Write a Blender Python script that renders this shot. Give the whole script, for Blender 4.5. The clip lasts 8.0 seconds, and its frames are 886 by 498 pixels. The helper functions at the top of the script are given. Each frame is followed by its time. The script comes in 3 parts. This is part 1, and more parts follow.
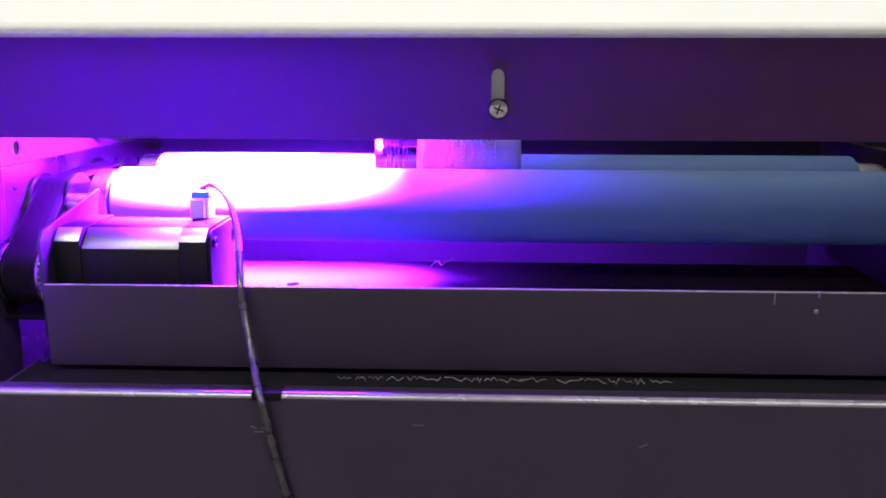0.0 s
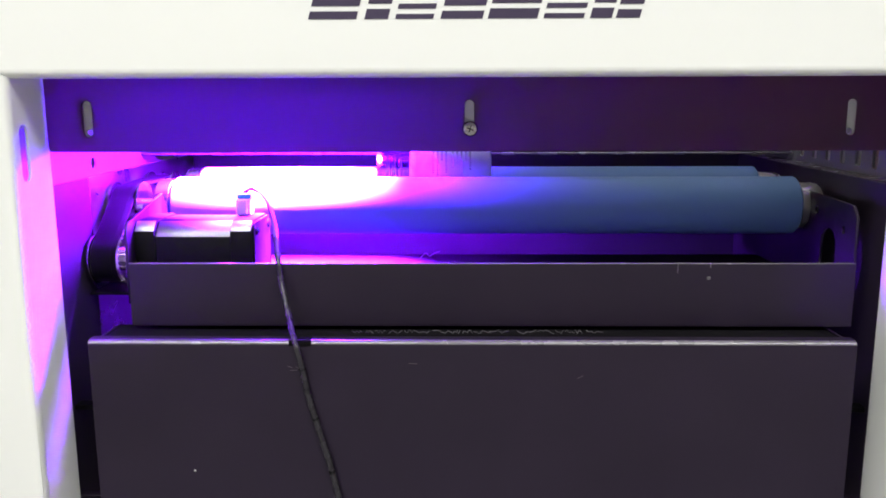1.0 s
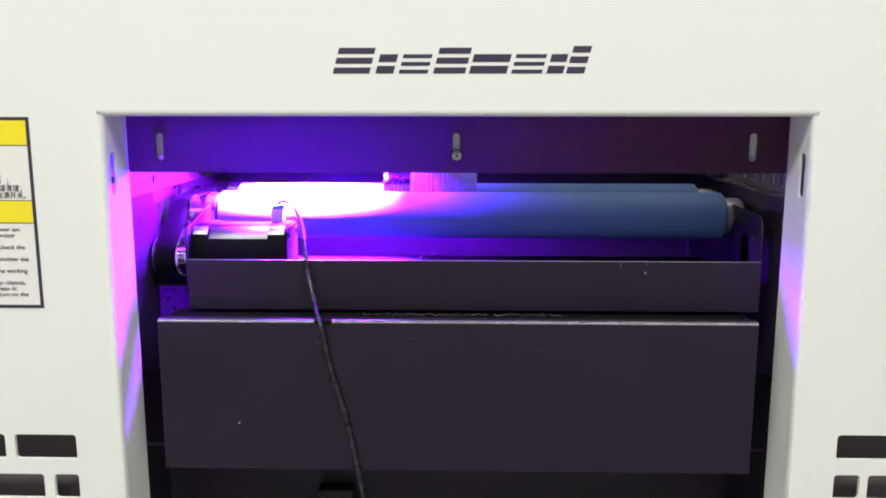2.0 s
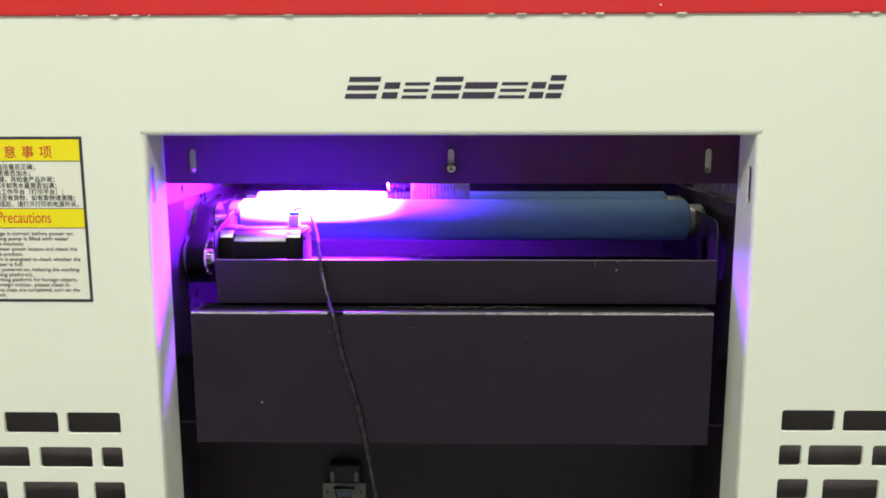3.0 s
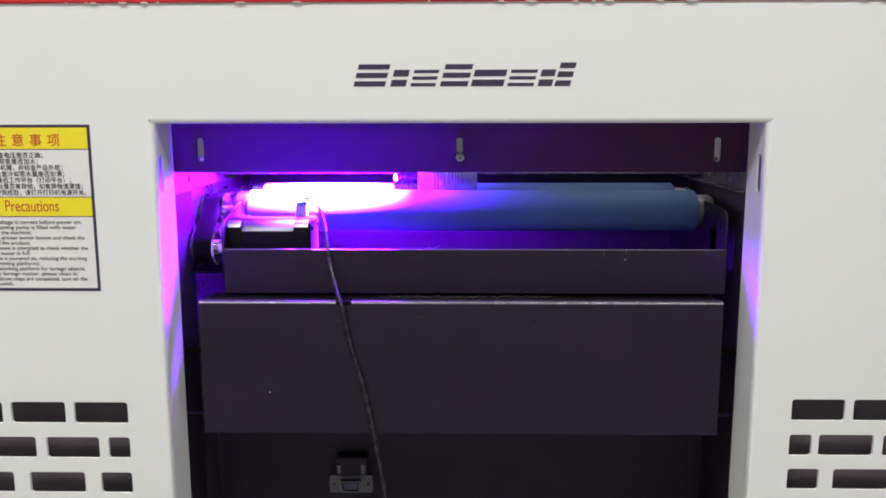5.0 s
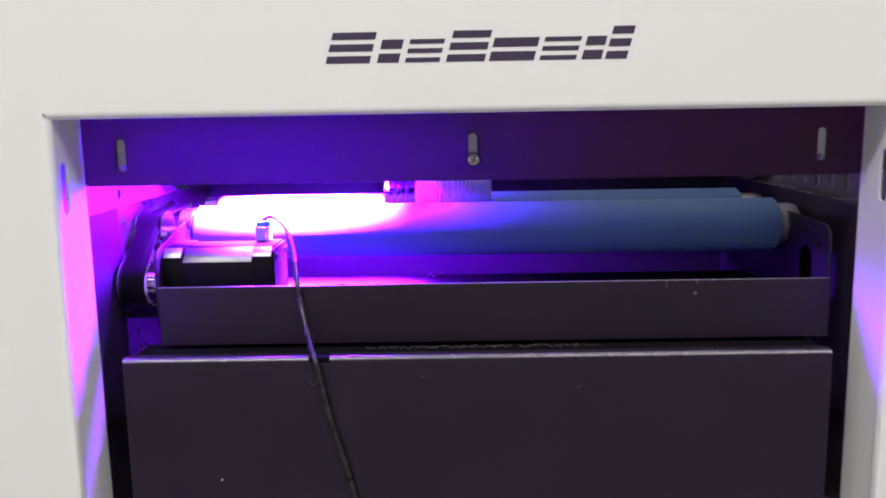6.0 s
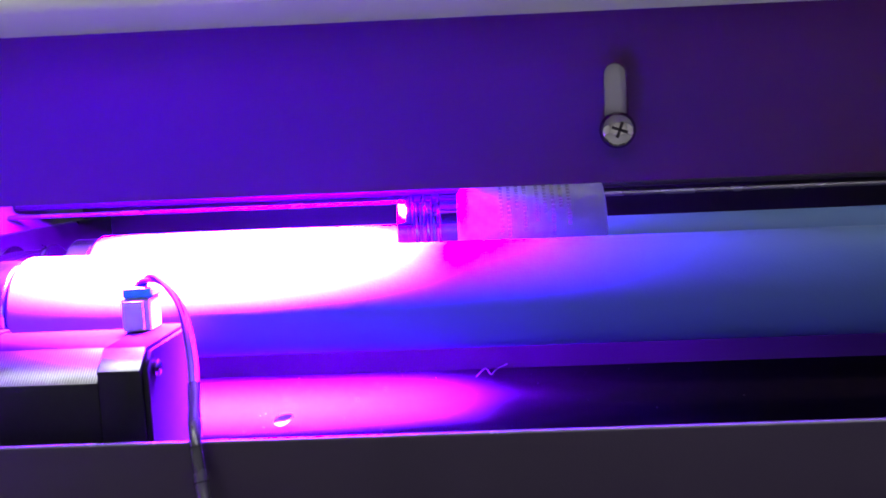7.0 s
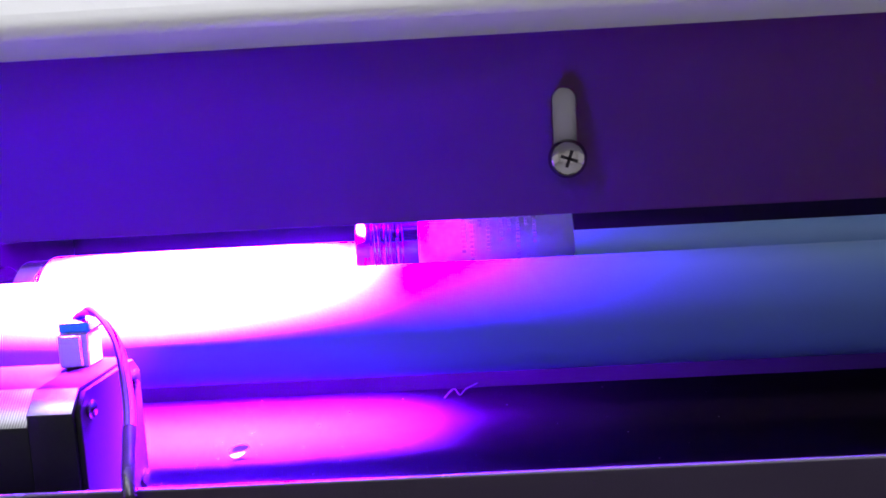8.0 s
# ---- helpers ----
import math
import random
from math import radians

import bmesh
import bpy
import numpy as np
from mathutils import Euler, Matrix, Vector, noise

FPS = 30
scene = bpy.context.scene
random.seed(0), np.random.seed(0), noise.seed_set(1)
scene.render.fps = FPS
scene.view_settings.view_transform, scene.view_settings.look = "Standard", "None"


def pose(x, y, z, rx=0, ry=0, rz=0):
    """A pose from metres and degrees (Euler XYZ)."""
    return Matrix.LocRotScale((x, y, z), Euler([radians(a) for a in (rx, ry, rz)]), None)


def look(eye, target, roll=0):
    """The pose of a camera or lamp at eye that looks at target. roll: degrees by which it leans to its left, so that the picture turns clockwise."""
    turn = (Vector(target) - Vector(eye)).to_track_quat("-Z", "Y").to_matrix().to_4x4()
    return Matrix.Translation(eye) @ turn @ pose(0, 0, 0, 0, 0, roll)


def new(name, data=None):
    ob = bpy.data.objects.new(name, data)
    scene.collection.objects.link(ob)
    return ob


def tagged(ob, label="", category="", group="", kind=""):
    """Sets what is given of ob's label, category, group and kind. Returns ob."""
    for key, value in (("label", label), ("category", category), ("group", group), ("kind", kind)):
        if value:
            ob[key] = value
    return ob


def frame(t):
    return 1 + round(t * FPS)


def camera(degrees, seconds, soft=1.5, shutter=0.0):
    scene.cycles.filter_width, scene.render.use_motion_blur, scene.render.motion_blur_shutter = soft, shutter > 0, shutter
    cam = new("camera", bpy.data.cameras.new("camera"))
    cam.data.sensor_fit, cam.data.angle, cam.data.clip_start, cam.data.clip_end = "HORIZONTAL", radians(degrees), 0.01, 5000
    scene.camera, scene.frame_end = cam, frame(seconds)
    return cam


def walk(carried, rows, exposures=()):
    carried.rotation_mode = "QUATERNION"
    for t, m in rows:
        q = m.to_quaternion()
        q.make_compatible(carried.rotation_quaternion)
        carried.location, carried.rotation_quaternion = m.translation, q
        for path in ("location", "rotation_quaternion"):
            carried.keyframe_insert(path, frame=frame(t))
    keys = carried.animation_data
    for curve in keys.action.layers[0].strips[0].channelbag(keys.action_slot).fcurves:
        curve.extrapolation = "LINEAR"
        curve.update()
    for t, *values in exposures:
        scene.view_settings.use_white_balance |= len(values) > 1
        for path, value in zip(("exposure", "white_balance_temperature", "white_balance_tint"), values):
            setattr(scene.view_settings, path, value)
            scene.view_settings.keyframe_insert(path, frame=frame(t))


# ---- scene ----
cam = camera(56.2, 8.0, soft=1.75, shutter=0.2)
PATH = [
    (0, (-0.009, -0.296, 0.989), (-0.076, 1.656, 0.56), 0.1),
    (0.5, (-0.009, -0.351, 0.994), (-0.039, 1.602, 0.565), -0.3),
    (1, (-0.005, -0.417, 0.991), (-0.042, 1.549, 0.625), -0.2),
    (1.5, (0.002, -0.484, 0.997), (-0.047, 1.486, 0.654), -0.0),
    (3, (0.008, -0.629, 1.02), (-0.032, 1.342, 0.686), -0.1),
    (3.5, (0.009, -0.647, 1.017), (-0.028, 1.327, 0.701), -0.3),
    (4, (0.007, -0.645, 1.009), (-0.032, 1.33, 0.696), -0.1),
    (4.5, (0.003, -0.644, 1.009), (-0.04, 1.328, 0.682), -0.0),
    (6, (-0.012, -0.455, 1.000), (-0.034, 1.519, 0.677), -1.0),
    (6.5, (-0.030, -0.280, 0.980), (-0.053, 1.705, 0.738), -1.7),
    (7, (-0.035, -0.162, 0.970), (-0.092, 1.823, 0.732), -2.4),
    (7.5, (-0.029, -0.137, 0.976), (-0.087, 1.849, 0.740), -2.8),
    (8, (-0.023, -0.148, 0.978), (-0.066, 1.835, 0.721), -3.1),
]
walk(cam, [(t, look(eye, target, roll)) for t, eye, target, roll in PATH], exposures=((0, 0.0, 6300, 17), (0.5, 0.0, 6000, 26), (1, -0.06, 6200, 17), (1.5, -0.17, 6050, 21), (2.2, -0.25, 6400, 12), (3, -0.36, 6800, 1), (3.5, -0.44, 5850, 29), (4, -0.5, 6150, 20), (4.5, -0.5, 6100, 20), (6, -0.48, 6150, 24), (6.5, -0.42, 5800, 28), (7, -0.34, 5720, 28), (8, -0.30, 5720, 28)))

# ---- light: ceiling tubes of the room, and the violet curing lamp inside the printer ----
UV = (0.240, 0.0190, 1.0)
world = bpy.data.worlds.new("world")
world.use_nodes = True
world.node_tree.nodes["Background"].inputs[0].default_value = (1.0, 0.98, 0.94, 1)
world.node_tree.nodes["Background"].inputs[1].default_value = 0.05
scene.world = world


def area_lamp(name, m, sx, sy, power, color, spread=180, shape="RECTANGLE"):
    d = bpy.data.lights.new(name, "AREA")
    d.shape, d.size, d.size_y, d.energy, d.color, d.spread = shape, sx, sy, power, color, radians(spread)
    ob = new(name, d)
    ob.matrix_world = m
    return ob


ROOM = (0.985, 1.0, 0.90)
area_lamp("ceiling_light_lamp", pose(-0.75, -1.15, 2.52), 1.2, 0.3, 41, ROOM)
area_lamp("ceiling_light_lamp", pose(0.35, 0.22, 2.52), 1.2, 0.3, 3.2, ROOM)
area_lamp("ceiling_light_lamp", pose(0.75, -1.15, 2.52), 1.2, 0.3, 29, ROOM)
LAMP_X, LAMP_Y = -0.127, 0.142
area_lamp("curing_light", pose(LAMP_X, LAMP_Y, 0.974), 0.132, 0.078, 590.0, UV, 78, "ELLIPSE")


# ---- materials ----
def nodes_of(name):
    m = bpy.data.materials.new(name)
    m.use_nodes = True
    t = m.node_tree
    return m, t, t.nodes["Principled BSDF"]


def coated(name, color, rough=0.45, metal=0.0, grain=900.0, bump=0.05, vary=0.10, stain=14.0, spec=0.5, rvary=0.1):
    """Paint, metal or plastic: grain and slow stains in colour and gloss."""
    m, t, p = nodes_of(name)
    n, l = t.nodes, t.links
    co = n.new("ShaderNodeTexCoord")
    fine, slow = n.new("ShaderNodeTexNoise"), n.new("ShaderNodeTexNoise")
    fine.inputs["Scale"].default_value, fine.inputs["Detail"].default_value = grain, 3
    slow.inputs["Scale"].default_value, slow.inputs["Detail"].default_value = stain, 5
    for x in (fine, slow):
        l.new(co.outputs["Object"], x.inputs["Vector"])
    mix = n.new("ShaderNodeMix")
    mix.data_type = "RGBA"
    mix.inputs["A"].default_value = (*[c * (1 - vary) for c in color], 1)
    mix.inputs["B"].default_value = (*[min(1, c * (1 + vary)) for c in color], 1)
    l.new(slow.outputs["Fac"], mix.inputs["Factor"])
    l.new(mix.outputs["Result"], p.inputs["Base Color"])
    r = n.new("ShaderNodeMapRange")
    r.inputs["To Min"].default_value, r.inputs["To Max"].default_value = max(0.03, rough - rvary), min(1, rough + rvary)
    l.new(slow.outputs["Fac"], r.inputs["Value"])
    l.new(r.outputs["Result"], p.inputs["Roughness"])
    b = n.new("ShaderNodeBump")
    b.inputs["Strength"].default_value, b.inputs["Distance"].default_value = bump, 0.0006
    l.new(fine.outputs["Fac"], b.inputs["Height"])
    l.new(b.outputs["Normal"], p.inputs["Normal"])
    p.inputs["Metallic"].default_value = metal
    p.inputs["Specular IOR Level"].default_value = spec
    return m


WHITE = coated("white_powder_coat", (0.765, 0.775, 0.728), 0.38, grain=1400, bump=0.04, vary=0.02, stain=5)
# violet lean of these two blacks stands in for the lamp's veiling glare
BLACK = coated("black_powder_coat", (0.0140, 0.0085, 0.0195), 0.44, grain=1600, bump=0.10, vary=0.25, stain=22, spec=0.28)
BLACK_IN = coated("black_steel_inside", (0.022, 0.0155, 0.0280), 0.5, grain=900, bump=0.08, vary=0.3, stain=30, spec=0.25)
# dark tone for the shaded interior put behind the vents, and for scuffs
VENT_SHADE_SCUFF = coated("vent_shade_and_scuff", (0.105, 0.086, 0.094), 0.6, grain=600, bump=0.1, vary=0.3, stain=30)
# near-black for gaps and hidden parts that should read as shade
SHADE_BLACK = coated("dull_black_shade", (0.005, 0.0045, 0.0055), 0.95, grain=1200, bump=0.3, vary=0.2, stain=60, spec=0.05)
SATIN = coated("satin_dark_steel", (0.42, 0.40, 0.43), 0.30, 1.0, grain=1400, bump=0.05, vary=0.2, stain=40)
# green kept low in the base colour to put in the lamp's violet cast
DUSTY = coated("dusty_black_violet_cast", (0.0042, 0.0012, 0.0052), 0.7, grain=1200, bump=0.1, vary=0.7, stain=70, spec=0.06)
# glossy black whose base is lightened to paint in the folded edges' highlight
GLOSS = coated("glossy_black_highlight", (0.085, 0.078, 0.088), 0.26, grain=900, bump=0.05, vary=0.3, stain=60, spec=0.9)
JOURNAL = coated("bright_steel", (0.78, 0.77, 0.74), 0.3, 0.85, grain=900, bump=0.08, vary=0.08, stain=60)
GREY = coated("grey_zinc_sheet", (0.20, 0.20, 0.205), 0.5, grain=900, bump=0.05, vary=0.1, stain=30)
RED = coated("red_gloss_paint", (0.62, 0.022, 0.03), 0.3, grain=500, bump=0.04, vary=0.06, stain=18)
RUBBER = coated("blue_roller_rubber", (0.105, 0.205, 0.41), 0.62, grain=1200, bump=0.12, vary=0.08, stain=25, spec=0.3)
STEEL = coated("turned_steel", (0.62, 0.61, 0.58), 0.17, 1.0, grain=700, bump=0.03, vary=0.08, stain=60)
ALLOY = coated("dull_alloy", (0.60, 0.60, 0.58), 0.36, 1.0, grain=1500, bump=0.1, vary=0.1, stain=80)
BELT = coated("black_rubber_belt", (0.0065, 0.006, 0.0065), 0.8, grain=1500, bump=0.2, vary=0.2, stain=40, spec=0.06)
MOTOR_BLACK = coated("motor_black_lacquer", (0.0045, 0.0040, 0.0055), 0.6, grain=1000, bump=0.06, vary=0.2, stain=60, spec=0.05)
CORNER = coated("ground_bare_metal", (0.46, 0.46, 0.44), 0.42, 1.0, grain=2600, bump=0.12, vary=0.2, stain=500)
LAMINATE = coated("bare_laminations", (0.30, 0.30, 0.29), 0.42, 1.0, grain=2600, bump=0.12, vary=0.2, stain=500)
_t = LAMINATE.node_tree
_w, _c, _m = _t.nodes.new("ShaderNodeTexWave"), _t.nodes.new("ShaderNodeTexCoord"), _t.nodes.new("ShaderNodeMix")
_w.inputs["Scale"].default_value, _w.inputs["Distortion"].default_value = 420, 0.6
_m.data_type, _m.blend_type = "RGBA", "MULTIPLY"
_m.inputs["Factor"].default_value = 0.55
_p = _t.nodes["Principled BSDF"]
_old = _p.inputs["Base Color"].links[0].from_socket
_t.links.new(_c.outputs["Object"], _w.inputs["Vector"])
_t.links.new(_old, _m.inputs["A"])
_t.links.new(_w.outputs["Color"], _m.inputs["B"])
_t.links.new(_m.outputs["Result"], _p.inputs["Base Color"])
CHROME = coated("polished_screw_steel", (0.36, 0.34, 0.34), 0.10, 1.0, grain=500, bump=0.25, vary=0.1, stain=300, rvary=0.05)
NYLON = coated("white_nylon", (0.78, 0.80, 0.76), 0.45, grain=900, bump=0.04, vary=0.04, stain=90)
BLUE_PLASTIC = coated("blue_plastic", (0.06, 0.55, 0.95), 0.4, vary=0.06, stain=90)
WIRE_RED = coated("red_wire", (0.60, 0.03, 0.04), 0.4, vary=0.05, stain=90)
WIRE_BLUE = coated("blue_wire", (0.06, 0.08, 0.35), 0.4, vary=0.05, stain=90)
WIRE_BLACK = coated("black_wire", (0.010, 0.010, 0.010), 0.5, vary=0.2, stain=90)
SLEEVE = coated("black_heat_shrink", (0.020, 0.018, 0.022), 0.27, grain=700, bump=0.1, vary=0.2, stain=120, spec=0.4)
INK = coated("dark_ink", (0.040, 0.028, 0.062), 0.45, vary=0.1, stain=40)
PAPER = coated("label_paper", (0.76, 0.75, 0.70), 0.5, vary=0.02, stain=12)
YELLOW = coated("label_yellow", (0.84, 0.70, 0.012), 0.5, vary=0.03, stain=12)
LABEL_RED = coated("label_red", (0.55, 0.05, 0.03), 0.5, vary=0.04, stain=40)
LABEL_BLACK = coated("label_black", (0.035, 0.024, 0.05), 0.5, vary=0.1, stain=40)
PRINT = coated("grey_print", (0.22, 0.20, 0.23), 0.5, vary=0.2, stain=300)
TAB = coated("grey_primed_steel", (0.42, 0.41, 0.43), 0.5, grain=900, bump=0.05, vary=0.06, stain=60)
ZINC = coated("dull_zinc", (0.13, 0.125, 0.13), 0.5, 0.6, grain=900, bump=0.1, vary=0.2, stain=200)
PIN_BLUE = coated("dark_blue_insulator", (0.025, 0.04, 0.12), 0.5, vary=0.1, stain=200)
GLUE = coated("grey_adhesive_residue", (0.13, 0.12, 0.13), 0.55, grain=600, bump=0.3, vary=0.3, stain=150)
WALL = coated("room_wall_paint", (0.74, 0.73, 0.70), 0.8, vary=0.03, stain=2)
FLOOR = coated("grey_floor_vinyl", (0.34, 0.34, 0.33), 0.5, vary=0.1, stain=4)

# the shield lets some light through: this translucent glow stands in for lamp glare
SHIELD, _t, _p = nodes_of("black_shield_with_glare")
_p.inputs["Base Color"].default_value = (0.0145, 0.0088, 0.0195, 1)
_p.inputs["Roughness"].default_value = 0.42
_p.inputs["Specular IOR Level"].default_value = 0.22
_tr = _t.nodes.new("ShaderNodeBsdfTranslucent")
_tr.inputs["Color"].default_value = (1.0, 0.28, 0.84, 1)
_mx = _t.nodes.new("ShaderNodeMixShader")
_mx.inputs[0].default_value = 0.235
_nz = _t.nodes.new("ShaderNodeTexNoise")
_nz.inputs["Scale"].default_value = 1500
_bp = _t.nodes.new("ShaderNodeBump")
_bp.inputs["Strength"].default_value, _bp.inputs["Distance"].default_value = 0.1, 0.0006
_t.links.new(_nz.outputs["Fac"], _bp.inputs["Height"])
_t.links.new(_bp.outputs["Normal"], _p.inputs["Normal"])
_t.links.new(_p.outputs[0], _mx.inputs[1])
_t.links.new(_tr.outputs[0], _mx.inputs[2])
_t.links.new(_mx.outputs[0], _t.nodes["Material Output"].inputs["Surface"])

# clear plastic of the bottle
CLEAR, _t, _p = nodes_of("clear_plastic")
_p.inputs["Base Color"].default_value = (0.98, 0.98, 0.99, 1)
_p.inputs["Roughness"].default_value = 0.03
_p.inputs["Transmission Weight"].default_value = 1.0
_p.inputs["IOR"].default_value = 1.45
FROST, _t, _p = nodes_of("frosted_plastic")
_p.inputs["Base Color"].default_value = (0.80, 0.82, 0.86, 1)
_p.inputs["Roughness"].default_value = 0.30
_p.inputs["Transmission Weight"].default_value = 0.87
_p.inputs["IOR"].default_value = 1.3

GLOW, _t, _p = nodes_of("violet_led_window")
_p.inputs["Base Color"].default_value = (0.2, 0.2, 0.25, 1)
_p.inputs["Emission Color"].default_value = (0.225, 0.005, 1.0, 1)
_p.inputs["Emission Strength"].default_value = 1600
TUBE, _t, _p = nodes_of("glowing_diffuser")
_p.inputs["Base Color"].default_value = (0.85, 0.85, 0.83, 1)
_p.inputs["Emission Color"].default_value = (*ROOM, 1)
_p.inputs["Emission Strength"].default_value = 6


# ---- building helpers ----
def part(name, bm, material, parent=None, label="", smooth=False):
    """One mesh object from a bmesh, under a thing or a part."""
    me = bpy.data.meshes.new(name)
    bmesh.ops.recalc_face_normals(bm, faces=bm.faces)
    bm.to_mesh(me)
    bm.free()
    me.materials.append(material)
    if smooth:
        me.polygons.foreach_set("use_smooth", [True] * len(me.polygons))
        me.set_sharp_from_angle(angle=radians(40))
    ob = new(name, me)
    ob.parent = parent
    if label:
        ob["label"] = label
    return ob


def thing(name, label, category, group="", kind=""):
    return tagged(new(name), label, category, group, kind)


def box(x0, x1, y0, y1, z0, z1, bevel=0.0, bm=None, seg=2):
    bm = bm or bmesh.new()
    m = Matrix.Translation(((x0 + x1) / 2, (y0 + y1) / 2, (z0 + z1) / 2)) @ Matrix.Diagonal((x1 - x0, y1 - y0, z1 - z0, 1))
    made = bmesh.ops.create_cube(bm, size=1, matrix=m)
    if bevel:
        edges = list({e for v in made["verts"] for e in v.link_edges})
        bmesh.ops.bevel(bm, geom=edges, offset=bevel, segments=seg, profile=0.5, affect="EDGES", clamp_overlap=True)
    return bm


def lathe(profile, axis_y, axis_z, segments=48, bm=None):
    """A body turned round a line along x: profile rows are (x, radius); a radius of 0 closes it."""
    bm = bm or bmesh.new()
    rings = []
    for x, r in profile:
        if r <= 0:
            rings.append([bm.verts.new((x, axis_y, axis_z))])
        else:
            rings.append([bm.verts.new((x, axis_y + r * math.cos(2 * math.pi * i / segments), axis_z + r * math.sin(2 * math.pi * i / segments))) for i in range(segments)])
    for a, b in zip(rings, rings[1:]):
        for i in range(segments):
            j = (i + 1) % segments
            if len(a) == 1 and len(b) > 1:
                bm.faces.new((a[0], b[i], b[j]))
            elif len(b) == 1 and len(a) > 1:
                bm.faces.new((a[i], a[j], b[0]))
            elif len(a) > 1:
                bm.faces.new((a[i], a[j], b[j], b[i]))
    return bm


def rounded(u0, u1, v0, v1, r, n=5):
    """A rectangle with round corners, as a loop of (u, v)."""
    r = min(r, (u1 - u0) / 2 - 1e-5, (v1 - v0) / 2 - 1e-5)
    out = []
    for cx, cy, a in ((u1 - r, v1 - r, 0), (u0 + r, v1 - r, 90), (u0 + r, v0 + r, 180), (u1 - r, v0 + r, 270)):
        for k in range(n + 1):
            b = radians(a + 90 * k / n)
            out.append((cx + r * math.cos(b), cy + r * math.sin(b)))
    return out


def sheet(loops, thick, m, bevel=0.0):
    """A sheet cut from the first loop with the others as holes, in its own u-v plane, laid into place by m (a 4x4)."""
    c = bpy.data.curves.new("cut", "CURVE")
    c.dimensions, c.fill_mode, c.extrude, c.bevel_depth, c.bevel_resolution = "2D", "BOTH", max(thick / 2 - bevel, 1e-5), bevel, 1
    for loop in loops:
        s = c.splines.new("POLY")
        s.points.add(len(loop) - 1)
        for q, (u, v) in zip(s.points, loop):
            q.co = (u, v, 0, 1)
        s.use_cyclic_u = True
    ob = bpy.data.objects.new("cut", c)
    me = bpy.data.meshes.new_from_object(ob)
    bm = bmesh.new()
    bm.from_mesh(me)
    bmesh.ops.remove_doubles(bm, verts=bm.verts, dist=1e-6)
    bm.transform(m)
    bpy.data.objects.remove(ob)
    bpy.data.meshes.remove(me)
    bpy.data.curves.remove(c)
    return bm


def front(y):
    """u-v onto x-z at depth y."""
    return Matrix(((1, 0, 0, 0), (0, 0, -1, y), (0, 1, 0, 0), (0, 0, 0, 1)))


def side(x):
    """u-v onto y-z at x."""
    return Matrix(((0, 0, 1, x), (1, 0, 0, 0), (0, 1, 0, 0), (0, 0, 0, 1)))


def smooth_line(points, n=12):
    """Catmull-Rom through the points."""
    p = [Vector(q) for q in points]
    p = [2 * p[0] - p[1], *p, 2 * p[-1] - p[-2]]
    out = []
    for a, b, c, d in zip(p, p[1:], p[2:], p[3:]):
        for k in range(n):
            t = k / n
            out.append(0.5 * (2 * b + (c - a) * t + (2 * a - 5 * b + 4 * c - d) * t * t + (3 * b - a - 3 * c + d) * t ** 3))
    return out + [p[-2]]


def tube(line, radius, sides=10, bm=None, closed=False):
    """A round rod along a line of points; radius may be a function of the step."""
    bm = bm or bmesh.new()
    rings, n, up = [], len(line), Vector((0.3, 1, 0.2))
    for i, q in enumerate(line):
        a, b = line[max(i - 1, 0)], line[min(i + 1, n - 1)]
        w = (b - a).normalized()
        u = w.cross(up).normalized()
        v = w.cross(u)
        r = radius(i) if callable(radius) else radius
        rings.append([bm.verts.new(q + r * (math.cos(2 * math.pi * k / sides) * u + math.sin(2 * math.pi * k / sides) * v)) for k in range(sides)])
    for a, b in zip(rings, rings[1:]):
        for k in range(sides):
            j = (k + 1) % sides
            bm.faces.new((a[k], a[j], b[j], b[k]))
    bm.faces.new(rings[0])
    bm.faces.new(rings[-1][::-1])
    return bm


def lettering(name, text, size, x, z, y, material, parent, width=None, align="LEFT", label="", bold=0.0):
    """Words on an upright face that looks towards -y."""
    c = bpy.data.curves.new("words", "FONT")
    c.body, c.size, c.align_x, c.extrude, c.offset = text, size, align, 0.00005, bold
    ob = bpy.data.objects.new("words", c)
    me = bpy.data.meshes.new_from_object(ob)
    bpy.data.objects.remove(ob)
    bm = bmesh.new()
    bm.from_mesh(me)
    if width and len(bm.verts):
        us = [v.co.x for v in bm.verts]
        k = width / (max(us) - min(us))
        bm.transform(Matrix.Diagonal((k, 1, 1, 1)))
    bm.transform(Matrix.Translation((x, 0, z)) @ front(y))
    return part(name, bm, material, parent, label)


